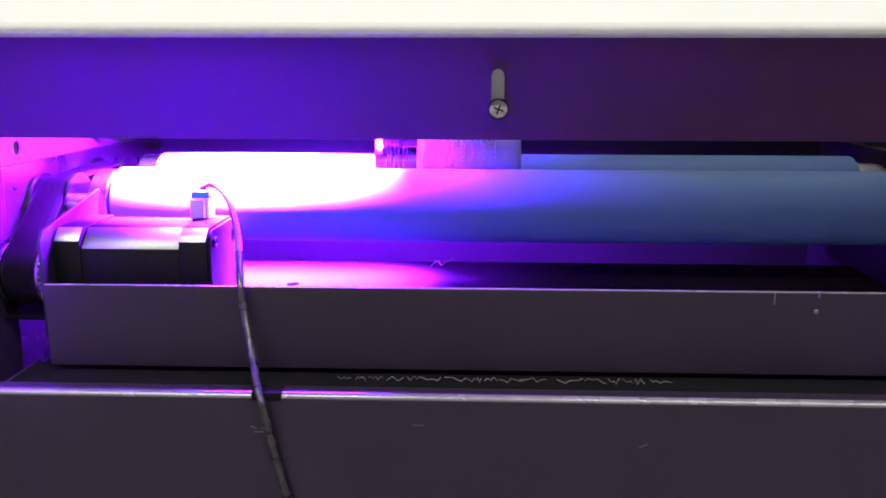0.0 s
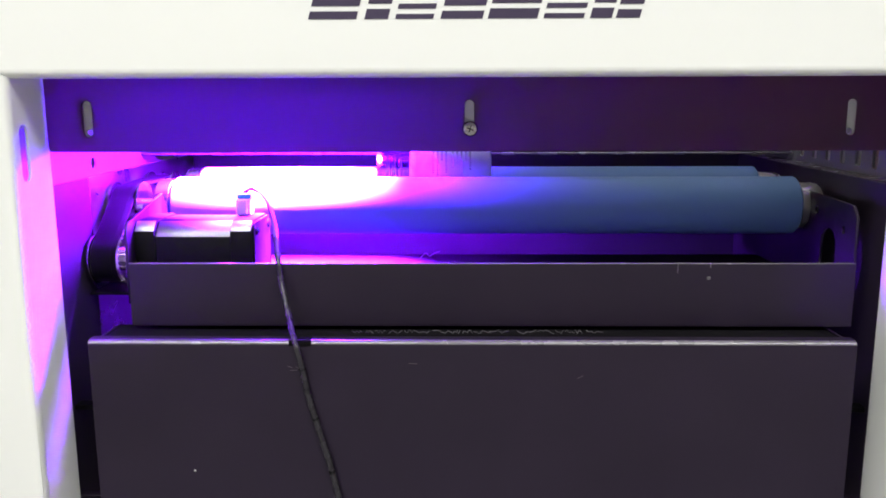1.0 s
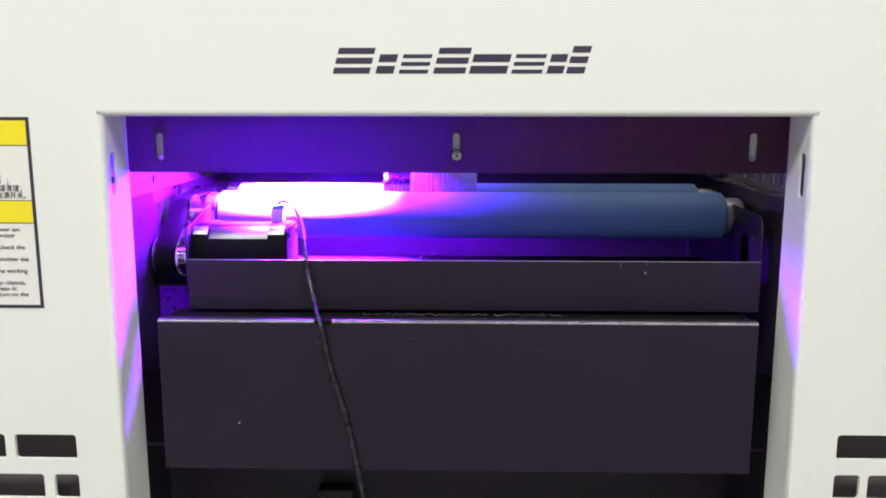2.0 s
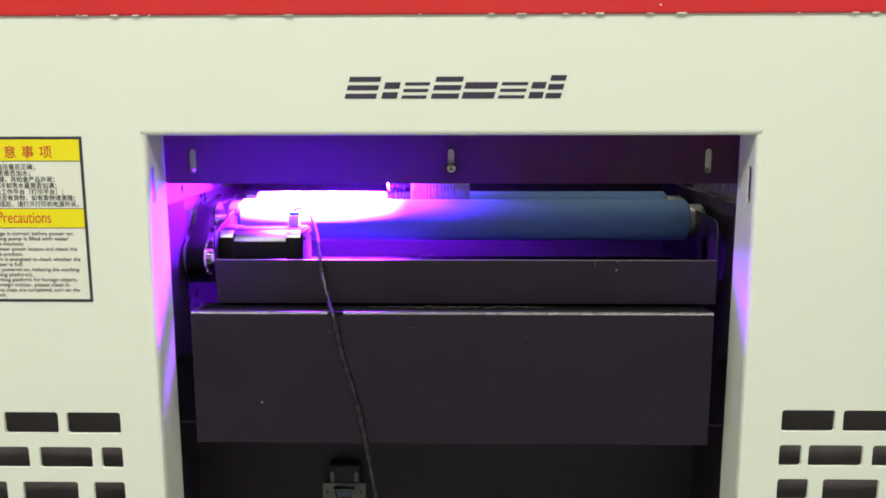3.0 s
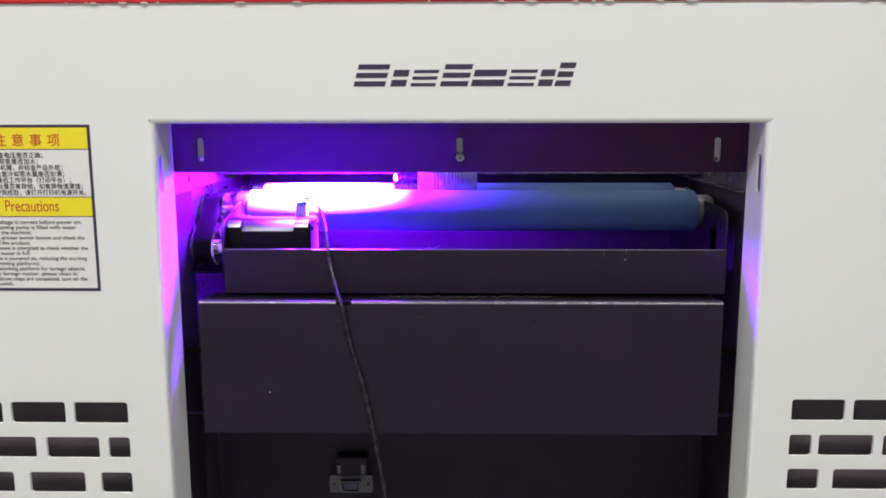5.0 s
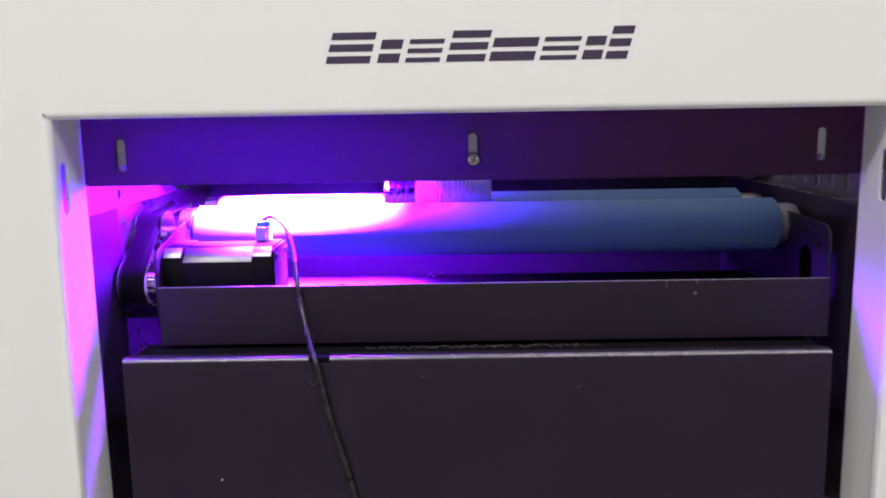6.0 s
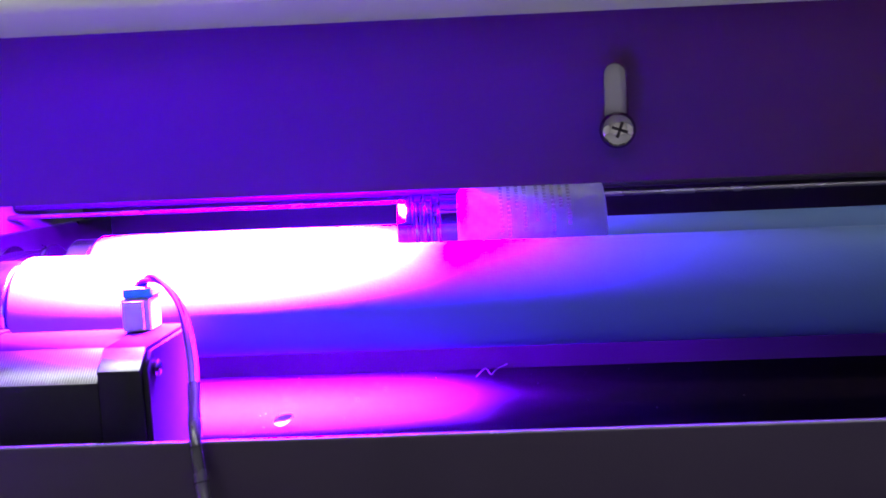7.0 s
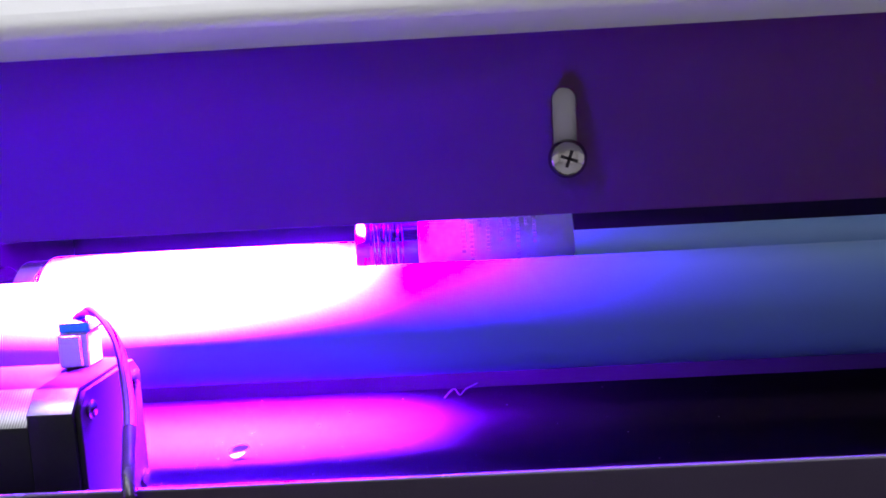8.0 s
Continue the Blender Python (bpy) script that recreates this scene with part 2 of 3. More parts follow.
# ---- the room ----
def room():
    for name, b, mat, lab, cat in (
        ("floor", (-2.5, 2.5, -3.2, 1.2, -0.1, 0), FLOOR, "plain grey vinyl floor of the room", "floor"),
        ("ceiling", (-2.5, 2.5, -3.2, 1.2, 2.6, 2.7), WALL, "plain off-white ceiling of the room", "ceiling"),
        ("wall_north", (-2.5, 2.5, 1.2, 1.3, 0, 2.6), WALL, "plain off-white wall behind the printer", "wall"),
        ("wall_south", (-2.5, 2.5, -3.3, -3.2, 0, 2.6), WALL, "plain off-white wall facing the printer", "wall"),
        ("wall_east", (2.5, 2.6, -3.2, 1.2, 0, 2.6), WALL, "plain off-white side wall", "wall"),
        ("wall_west", (-2.6, -2.5, -3.2, 1.2, 0, 2.6), WALL, "plain off-white side wall", "wall"),
    ):
        tagged(part(name, box(*b), mat), lab, cat, kind="structure")
    for x, y in ((-0.75, -1.15), (0.75, -1.15), (0.35, 0.22)):
        lamp = thing("ceiling_light", "white ceiling light with a glowing diffuser", "ceiling light", "ceiling lights")
        part("frame", box(x - 0.62, x + 0.62, y - 0.17, y + 0.17, 2.54, 2.6, 0.004), WHITE, lamp)
        part("diffuser", box(x - 0.6, x + 0.6, y - 0.15, y + 0.15, 2.528, 2.54), TUBE, lamp)


room()

# ---- the printer's housing ----
printer = thing("uv_printer", "white steel flatbed printer with a red top rim and dark opening", "printer")
XO, ZT, ZB = 0.23, 1.0, 0.56


def grille_loops():
    rows = (
        (0.778, ((0.265, 0.3075), (0.3155, 0.3585), (0.3665, 0.4095), (0.4175, 0.4605))),
        (0.7485, ((0.265, 0.2815), (0.290, 0.332), (0.3415, 0.384), (0.392, 0.435))),
        (0.7185, ((0.265, 0.2895), (0.3035, 0.348), (0.362, 0.405), (0.4175, 0.4605))),
        (0.690, ((0.265, 0.280), (0.290, 0.331), (0.342, 0.384), (0.392, 0.435))),
    )
    east = (
        ((0.2625, 0.3047), (0.3107, 0.3534), (0.3595, 0.4023), (0.4082, 0.4512)),
        ((0.2623, 0.2805), (0.2855, 0.3290), (0.3359, 0.3775), (0.3845, 0.4270)),
        ((0.2625, 0.2879), (0.2987, 0.3438), (0.3545, 0.3970), (0.4070, 0.4490)),
        ((0.2623, 0.2790), (0.2855, 0.3280), (0.3359, 0.3775), (0.3845, 0.4270)),
    )
    out = []
    for (z, cells), others, up in zip(rows, east, (0.0004, 0.0008, 0.0021, 0.0024)):
        for a, b in cells:
            out.append(rounded(-b - 0.0006, -a + 0.0008, z - 0.0163, z + 0.0020, 0.0026))
        for a, b in others:
            out.append(rounded(a, b, z - 0.0113 + up, z + 0.0068 + up, 0.0026))
    return out


def housing():
    r = 0.004
    outline = [(-0.5, 0.3), (0.5, 0.3), (0.5, 1.089), (-0.5, 1.089)]
    opening = [(-XO - r, ZB), (-XO - r, ZT + r), (XO + r, ZT + r), (XO + r, ZB)]
    part("front_panel", sheet([outline, opening, *grille_loops()], 0.003, front(0.0015), 0.0003), WHITE, printer, "white powder-coated steel front with slotted vents")
    # folded edge round the opening and the return behind it
    for s in (-1, 1):
        bm = bmesh.new()
        arc = [(XO + r - r * math.sin(radians(a)), r - r * math.cos(radians(a))) for a in range(0, 91, 15)]
        for (x0, y0), (x1, y1) in zip(arc, arc[1:]):
            q = [bm.verts.new((s * x, y, z)) for x, y, z in ((x0, y0, ZB), (x1, y1, ZB), (x1, y1, ZT), (x0, y0, ZT + r))]
            bm.faces.new(q)
        bmesh.ops.remove_doubles(bm, verts=bm.verts, dist=1e-6)
        part("folded_edge", bm, WHITE, printer, smooth=True)
        loops = [[(r, ZB), (0.038, ZB), (0.038, ZT), (r, ZT)], rounded(0.0075, 0.0165, 0.9465, 0.9765, 0.0045)]
        part("side_return", sheet(loops, 0.0016, side(s * (XO + 0.0008)), 0.0002), WHITE, printer)
    bm = bmesh.new()
    arc = [(ZT + r - r * math.sin(radians(a)), r - r * math.cos(radians(a))) for a in range(0, 91, 15)]
    for (z0, y0), (z1, y1) in zip(arc, arc[1:]):
        k0, k1 = XO + (z0 - ZT), XO + (z1 - ZT)
        bm.faces.new([bm.verts.new(q) for q in ((-k0, y0, z0), (k0, y0, z0), (k1, y1, z1), (-k1, y1, z1))])
    bmesh.ops.remove_doubles(bm, verts=bm.verts, dist=1e-6)
    part("folded_edge", bm, WHITE, printer, smooth=True)
    part("top_return", box(-XO, XO, r, 0.0335, ZT, ZT + 0.0016), WHITE, printer)
    part("lower_return", box(-XO, XO, 0, 0.04, ZB - 0.002, ZB), WHITE, printer)
    # outer case
    part("top_rim", box(-0.505, 0.505, -0.0022, 0.046, 1.0880, 1.150, 0.0015, seg=3), RED, printer, "glossy red top rim with chipped lower edge")
    part("top_rim", box(-0.505, 0.505, 0.40, 0.62, 1.0895, 1.150, 0.006, seg=3), RED, printer)
    part("top_rim", box(-0.505, -0.30, 0.0465, 0.3995, 1.0895, 1.150, 0.006, seg=3), RED, printer)
    part("top_rim", box(0.30, 0.505, 0.0465, 0.3995, 1.0895, 1.150, 0.006, seg=3), RED, printer)
    part("side_wall", box(-0.5, -0.498, 0.002, 0.6, 0.0, 1.089), WHITE, printer)
    part("side_wall", box(0.498, 0.5, 0.002, 0.6, 0.0, 1.089), WHITE, printer)
    part("back_wall", box(-0.5, 0.5, 0.6, 0.602, 0.0, 1.089), WHITE, printer)
    part("base", box(-0.498, 0.498, 0.0, 0.6, 0.0, 0.298), WHITE, printer)
    # paint chips along the cover's lower edge
    rng = random.Random(4)
    for k in range(26):
        x = rng.uniform(-0.42, 0.42)
        w = rng.uniform(0.001, 0.008)
        part("paint_chip", box(x, x + w, -0.0026, -0.0010, 1.0877, 1.0881 + rng.uniform(0.0001, 0.0005), 0.0001), WHITE, printer)
    part("paint_chip", box(0.1530, 0.1545, -0.0026, -0.0018, 1.0935, 1.0946, 0.0003), WHITE, printer)
    # walls of the inner bay
    for s in (-1, 1):
        part("bay_plate", box(s * 0.2355 - 0.001, s * 0.2355 + 0.001, 0.0405, 0.094 if s < 0 else 0.30, 0.3, 0.941, 0.0004), BLACK_IN, printer)
        if s < 0:
            part("bearing_plate", box(-0.2375, -0.2347, 0.0942, 0.30, 0.3, 0.9412, 0.0005), SATIN, printer, "satin steel bearing plate")
        holes = [rounded(0.134, 0.142, 0.9425, 0.9505, 0.0039), rounded(0.075, 0.081, 0.969, 0.975, 0.0029), rounded(0.055, 0.061, 0.950, 0.956, 0.0029)]
        if s > 0:
            holes = [rounded(0.05 + 0.022 * k, 0.058 + 0.022 * k, 0.945, 0.962, 0.002) for k in range(9)]
        part("inner_wall", sheet([[(0.04, 0.9), (0.30, 0.9), (0.30, 1.085), (0.04, 1.085)], *holes], 0.002, side(s * 0.2515)), GREY, printer, "grey inner side plate with holes")
        part("ledge_tab", box(min(s * 0.2165, s * 0.2343), max(s * 0.2165, s * 0.2343), 0.0388, 0.044, 0.7558, 0.7570, 0.0004), BLACK, printer)
    # added sheets close the view; their colour is the shade inside the case
    for s in (-1, 1):
        part("vent_liner", box(min(s * 0.2330, s * 0.495), max(s * 0.2330, s * 0.495), 0.020, 0.0215, 0.31, 0.84), VENT_SHADE_SCUFF, printer, "added dark sheet standing in for the shade behind the vents")
    part("bay_ledge", box(0.2367, 0.2503, 0.042, 0.298, 0.9395, 0.9410, 0.0004), GLOSS, printer, "shiny black ledge beside the rollers")
    part("bay_back", box(-0.2505, 0.2505, 0.30, 0.302, 0.3, 1.085), BLACK_IN, printer)
    part("bay_floor", box(-0.2345, 0.2345, 0.04, 0.30, 0.56, 0.565), BLACK_IN, printer)
    part("connector_plate", box(-0.2345, 0.2345, 0.135, 0.137, 0.565, 0.80), BLACK_IN, printer)


housing()


# ---- mark above the opening: slanted dark shapes ----
def mark():
    logo = thing("brand_mark", "dark slanted mark on the white printer front", "logo")
    h = 0.0185
    x = -0.0785

    def glyph(polys, x0, wide):
        bm = bmesh.new()
        for p in polys:
            loop = [(x0 + u * wide + 0.28 * v * h, 1.0265 + v * h) for u, v in p]
            q = sheet([loop], 0.0003, front(-0.00012))
            me = bpy.data.meshes.new("g")
            q.to_mesh(me)
            q.free()
            bm.from_mesh(me)
            bpy.data.meshes.remove(me)
        part("mark_piece", bm, INK, logo)

    def bar(u0, v0, u1, v1):
        return [(u0, v0), (u1, v0), (u1, v1), (u0, v1)]

    # plain slanted bars that fill the same ground as the printed mark
    for x0, wide, top, pieces in ((0, 0.0235, 1.0, 3), (0.0275, 0.0115, 0.78, 2), (0.0425, 0.0185, 0.78, 3), (0.0645, 0.0205, 1.0, 3), (0.0875, 0.024, 0.78, 2),
                                  (0.1145, 0.0195, 0.78, 3), (0.137, 0.0105, 0.78, 2), (0.1495, 0.0115, 1.05, 3)):
        step = top / pieces
        glyph([bar(0, k * step + 0.04, 1, (k + 1) * step - 0.09) for k in range(pieces)], x + x0, wide)


mark()


# ---- caution label ----
def caution_label():
    lab = thing("caution_label", "white and yellow caution label with black border on the printer front", "label")
    x0, x1, z0, z1 = -0.445, -0.279, 0.871, 0.9995
    t = 0.0022
    part("border", sheet([[(x0, z0), (x1, z0), (x1, z1), (x0, z1)], [(x0 + t, z0 + t), (x0 + t, z1 - t), (x1 - t, z1 - t), (x1 - t, z0 + t)]], 0.0004, front(-0.0002)), LABEL_BLACK, lab, "dark printed border")
    part("paper", box(x0 + t, x1 - t, -0.0003, 0.0, z0 + t, z1 - t), PAPER, lab)
    part("title_band", box(x0 + t, x1 - t, -0.00045, -0.0003, 0.981, z1 - t), YELLOW, lab, "yellow title band")
    part("title_band", box(x0 + t, x1 - t, -0.00045, -0.0003, 0.9295, 0.9445), YELLOW, lab, "yellow title band")
    for z in (0.981, 0.9445, 0.9295):
        part("rule", box(x0 + t, x1 - t, -0.00055, -0.0003, z - 0.00025, z + 0.00025), LABEL_BLACK, lab)
    y = -0.0006
    for i, ch in enumerate("注意事项"):
        lettering("heading", ch, 0.0101, -0.3533 + 0.0137 * i, 0.9841, y, LABEL_RED, lab, label="red heading", bold=0.00005)
    lettering("heading", "Precautions", 0.0125, -0.3490, 0.9335, y, LABEL_RED, lab, width=0.0413, label="red heading")
    chinese = ("请检查电压是否正确；", "查冷却泵是否加水；", "机开机键，并检查产品外观；", "，检查冷却泵水量是否加满；", "，降低工作平台（打印平台）；", "平台是否有异物，如有异物请清理；", "检查完成后，请打开打印机电源开关。")
    right = (-0.3165, -0.3205, -0.3020, -0.3015, -0.2965, -0.2875, -0.2850)
    for i, (s, xr) in enumerate(zip(chinese, right)):
        w = 0.0044 * len(s)
        lettering("text_line", s, 0.0047, xr - w, 0.9748 - 0.00475 * i, y, LABEL_BLACK, lab, width=w)
    english = ("if the voltage is correct before power on;", "if the cooling pump is filled with water", "starting the machine;", "if the printer power button and check the", "appearance of the product;",
               "equipment is energized to check whether the", "pump water is full;", "device is powered on, reducing the working", "platform (printing platform);", "the working platform for foreign objects.",
               "there is any foreign matter, please clean it;", "the above steps are completed, turn on the", "printer power switch.")
    ends = (-0.2885, -0.2925, -0.328, -0.2865, -0.3295, -0.2845, -0.330, -0.286, -0.323, -0.2875, -0.294, -0.2865, -0.345)
    for i, (s, xr) in enumerate(zip(english, ends)):
        w = 0.00183 * len(s)
        lettering("text_line", s, 0.0042, xr - 0.0023 - w, 0.9238 - 0.00405 * i, y, LABEL_BLACK, lab, width=w)


caution_label()


# ---- dark shield across the top of the opening ----
def shield_plate():
    plate = thing("shield_plate", "black screwed shield plate with three slots across the opening", "shield plate")
    slots = [rounded(x - 0.0029, x + 0.0029, 0.9685, 0.9885, 0.0028) for x in (-0.2062, 0.001, 0.2050)]
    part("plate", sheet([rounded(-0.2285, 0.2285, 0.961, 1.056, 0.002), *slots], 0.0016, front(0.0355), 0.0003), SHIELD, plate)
    for x in (-0.2062, 0.001, 0.2050):
        hole = [rounded(x - 0.0016, x + 0.0016, 0.9696, 0.9728, 0.0015)]
        part("backing_tab", sheet([rounded(x - 0.0033, x + 0.0033, 0.9675, 0.9900, 0.001), *(hole if x != 0.001 else [])], 0.0015, front(0.0378)), TAB, plate, "grey steel tab behind the slot")
    dome = [(0.0030 - 0.0030 * math.sin(radians(a)), 0.0043 * math.cos(radians(a))) for a in range(70, -1, -10)]
    s = lathe([(0.0001, 0.0), *dome, (0.0042, 0.0043), (0.0042, 0)], 0, 0, 32)
    s.transform(Matrix.Translation((0.0013, 0.0318, 0.9728)) @ Matrix.Rotation(radians(90), 4, "Z"))
    screw = part("screw", s, CHROME, plate, "bright domed cross-head screw", smooth=True)
    bm = bmesh.new()
    for a in (20, 110):
        b = box(-0.0019, 0.0019, -0.00012, 0.0016, -0.00034, 0.00034)
        b.transform(Matrix.Translation((0.0013, 0.0319, 0.9728)) @ Matrix.Rotation(radians(a), 4, "Y"))
        me = bpy.data.meshes.new("x")
        b.to_mesh(me)
        b.free()
        bm.from_mesh(me)
        bpy.data.meshes.remove(me)
    part("cross_recess", bm, BLACK, screw)


shield_plate()


# ---- lower black cover ----
def lower_cover():
    cover = thing("lower_cover", "black powder-coated folded steel cover below the roller tray", "cover")
    bm = bmesh.new()
    r, y0, zt, zb = 0.0030, 0.0200, 0.8585, 0.747
    prof = [(y0, zb), (y0, zt - r)] + [(y0 + r - r * math.cos(radians(a)), zt - r + r * math.sin(radians(a))) for a in range(15, 91, 15)] + [(0.0285, zt), (0.0285, zt - 0.0015), (y0 + 0.0045, zt - 0.0015), (y0 + 0.0015, zt - 0.0045), (y0 + 0.0015, zb)]
    ends = [[bm.verts.new((x, y, z)) for y, z in prof] for x in (-0.2095, 0.2115)]
    n = len(prof)
    for i in range(n):
        j = (i + 1) % n
        bm.faces.new((ends[0][i], ends[0][j], ends[1][j], ends[1][i]))
    bm.faces.new(ends[0])
    bm.faces.new(ends[1][::-1])
    ob = part("folded_sheet", bm, BLACK, cover, smooth=True)
    # rounded top edge takes the lightened gloss as its bright highlight line
    ob.data.materials.append(GLOSS)
    for f in ob.data.polygons:
        if f.center.z > zt - r - 0.0002 and f.normal.y < -0.15 and f.normal.z > 0.15:
            f.material_index = 1
    for s in (-1, 1):
        part("mount", box(min(s * 0.2344, s * 0.2085), max(s * 0.2344, s * 0.2085), 0.050, 0.058, 0.806, 0.809), SHADE_BLACK, cover)
    # added strip: its black is the shade between cover and tray wall
    part("inner_shelf", box(-0.2070, 0.2080, 0.0290, 0.0600, 0.8545, 0.8562), SHADE_BLACK, cover, "dull black strip standing in for shade behind the cover edge")
    # black block stands in for the dark gap of the notch
    part("cable_notch", box(-0.0982, -0.0860, 0.0192, 0.030, 0.8556, 0.8588, 0.0004), SHADE_BLACK, cover, "dark notch in the front edge")
    for x in (-0.208, 0.2085):
        part("end_flange", box(x, x + 0.0015, 0.0216, 0.06, zb, zt - 0.0016), BLACK, cover)
    # faint rubbed scuffs on the cover's face
    rng = random.Random(21)
    for k, (x, z) in enumerate(((-0.098, 0.8435), (-0.096, 0.8415), (-0.0935, 0.8428), (-0.030, 0.8455), (0.062, 0.8380))):
        w = rng.uniform(0.0012, 0.0026)
        b = box(-w, w, -0.00006, 0.0002, -0.00012, 0.00012)
        b.transform(Matrix.Translation((x, 0.0199, z)) @ Matrix.Rotation(radians(rng.uniform(-50, 50)), 4, "Y"))
        part("scuff", b, VENT_SHADE_SCUFF, cover, "faint rubbed scuff")
    part("paint_speck", box(-0.1547, -0.1537, 0.0196, 0.0202, 0.7815, 0.7824, 0.0002), PAPER, cover, "tiny pale paint speck")


lower_cover()


# ---- roller tray: channel, end plates ----
def roller_tray():
    tray = thing("roller_tray", "black steel channel that carries the two rollers", "roller tray")
    part("front_wall", box(-0.1955, 0.2210, 0.048, 0.0495, 0.8588, 0.8962, 0.0006), BLACK, tray)
    wall = tray.children[0]
    # top edge takes the lightened gloss for its highlight
    wall.data.materials.append(GLOSS)
    for f in wall.data.polygons:
        if f.center.z > 0.8955:
            f.material_index = 1
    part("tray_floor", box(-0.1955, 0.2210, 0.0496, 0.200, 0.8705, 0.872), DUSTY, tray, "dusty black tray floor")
    part("rear_fold", box(-0.1955, 0.2210, 0.1985, 0.200, 0.8588, 0.8704), BLACK, tray)
    for s, x in ((1, 0.2210),):
        loop = [(0.0496, 0.872), (0.0496, 0.922), (0.055, 0.9280), (0.105, 0.9295), (0.235, 0.9295), (0.235, 0.872)]
        holes = [rounded(0.073, 0.094, 0.876, 0.911, 0.0104), rounded(0.062, 0.067, 0.910, 0.915, 0.0024), rounded(0.100, 0.105, 0.917, 0.922, 0.0024)]
        part("end_plate", sheet([loop, *holes], 0.0015, side(x - 0.0008), 0.0002), BLACK, tray, "bent black end plate with holes")
    loop = [(0.0496, 0.872), (0.0496, 0.914), (0.053, 0.9185), (0.112, 0.9290), (0.145, 0.9290), (0.152, 0.9255), (0.235, 0.9255), (0.235, 0.872)]
    part("end_plate", sheet([loop], 0.0015, side(-0.1963), 0.0002), BLACK, tray)
    # mount widened into an unseen baffle that keeps lamp light out of the bay
    part("mount", box(-0.2344, -0.1975, 0.0820, 0.235, 0.8690, 0.8704), SHADE_BLACK, tray)
    part("mount", box(0.2215, 0.2344, 0.12, 0.17, 0.862, 0.8704), BLACK_IN, tray)
    # rivet and scratch on the front wall
    part("rivet", box(0.1368, 0.1388, 0.0474, 0.0482, 0.8866, 0.8886, 0.0006), ZINC, tray, "small dull rivet")
    part("edge_nick", box(0.1382, 0.1390, 0.0477, 0.0498, 0.8935, 0.8964, 0.0003), ZINC, tray, "bare metal nick")
    part("edge_nick", box(0.1198, 0.1203, 0.0477, 0.0482, 0.8905, 0.8958, 0.0002), ZINC, tray, "bare metal nick")


roller_tray()


# ---- two rubber rollers ----
def roller(name, y, z, x0, x1, xs, label):
    R = 0.0187
    th = thing(name, label, "roller", "feed rollers")
    part("rubber_sleeve", lathe([(x0, 0.0125), (x0, R - 0.0012), (x0 + 0.0012, R), (x1 - 0.0012, R), (x1, R - 0.0012), (x1, 0.0125)], y, z, 96), RUBBER, th, "matt blue rubber sleeve", smooth=True)
    core = part("steel_core", lathe([(x0 - 0.0008, 0), (x0 - 0.0008, 0.0126), (x1 + 0.0008, 0.0126), (x1 + 0.0008, 0)], y, z, 48), STEEL, th, smooth=True)
    part("collar", lathe([(x0 - 0.0010, 0.007), (x0 - 0.0010, 0.0170), (x0 - 0.0016, 0.0176), (x0 - 0.0100, 0.0176), (x0 - 0.0108, 0.0168), (x0 - 0.0108, 0.007)], y, z, 64), STEEL, th, "bright turned collar", smooth=True)
    part("shaft", lathe([(-0.2343, 0), (-0.2343, 0.0046), (-0.2338, 0.005), (x0, 0.005), (x0, 0)], y, z, 32), STEEL, th, smooth=True)
    part("shaft", lathe([(x1 + 0.0009, 0), (x1 + 0.0009, 0.0138), (x1 + 0.002, 0.0150), (xs - 0.003, 0.0150), (xs, 0.0126), (xs, 0.006), (xs + 0.0006, 0.006), (xs + 0.0006, 0)], y, z, 10), JOURNAL, th, "bright steel journal", smooth=True)
    # toothed pulley between two flanges
    xa, xb = -0.2306, -0.2138
    part("pulley", lathe([(xa, 0.005), (xa, 0.0118), (xb, 0.0118), (xb, 0.005)], y, z, 40), ALLOY, th, smooth=True)
    for xf in (xa - 0.0012, xb):
        part("flange", lathe([(xf, 0.005), (xf, 0.0158), (xf + 0.0012, 0.0158), (xf + 0.0012, 0.005)], y, z, 48), STEEL, th, "thin bright pulley flange", smooth=True)
    bear = part("bearing", lathe([(-0.2344, 0.005), (-0.2344, 0.0105), (-0.2322, 0.0105), (-0.2322, 0.005)], y, z, 32), STEEL, th, smooth=True)
    return th


FR, BR = (0.126, 0.9192), (0.189, 0.9205)
roller("front_roller", *FR, -0.1905, 0.2135, 0.2290, "blue rubber roller with steel ends, in front of its twin")
roller("back_roller", *BR, -0.1915, 0.2092, 0.2270, "blue rubber roller with steel ends, behind its twin")


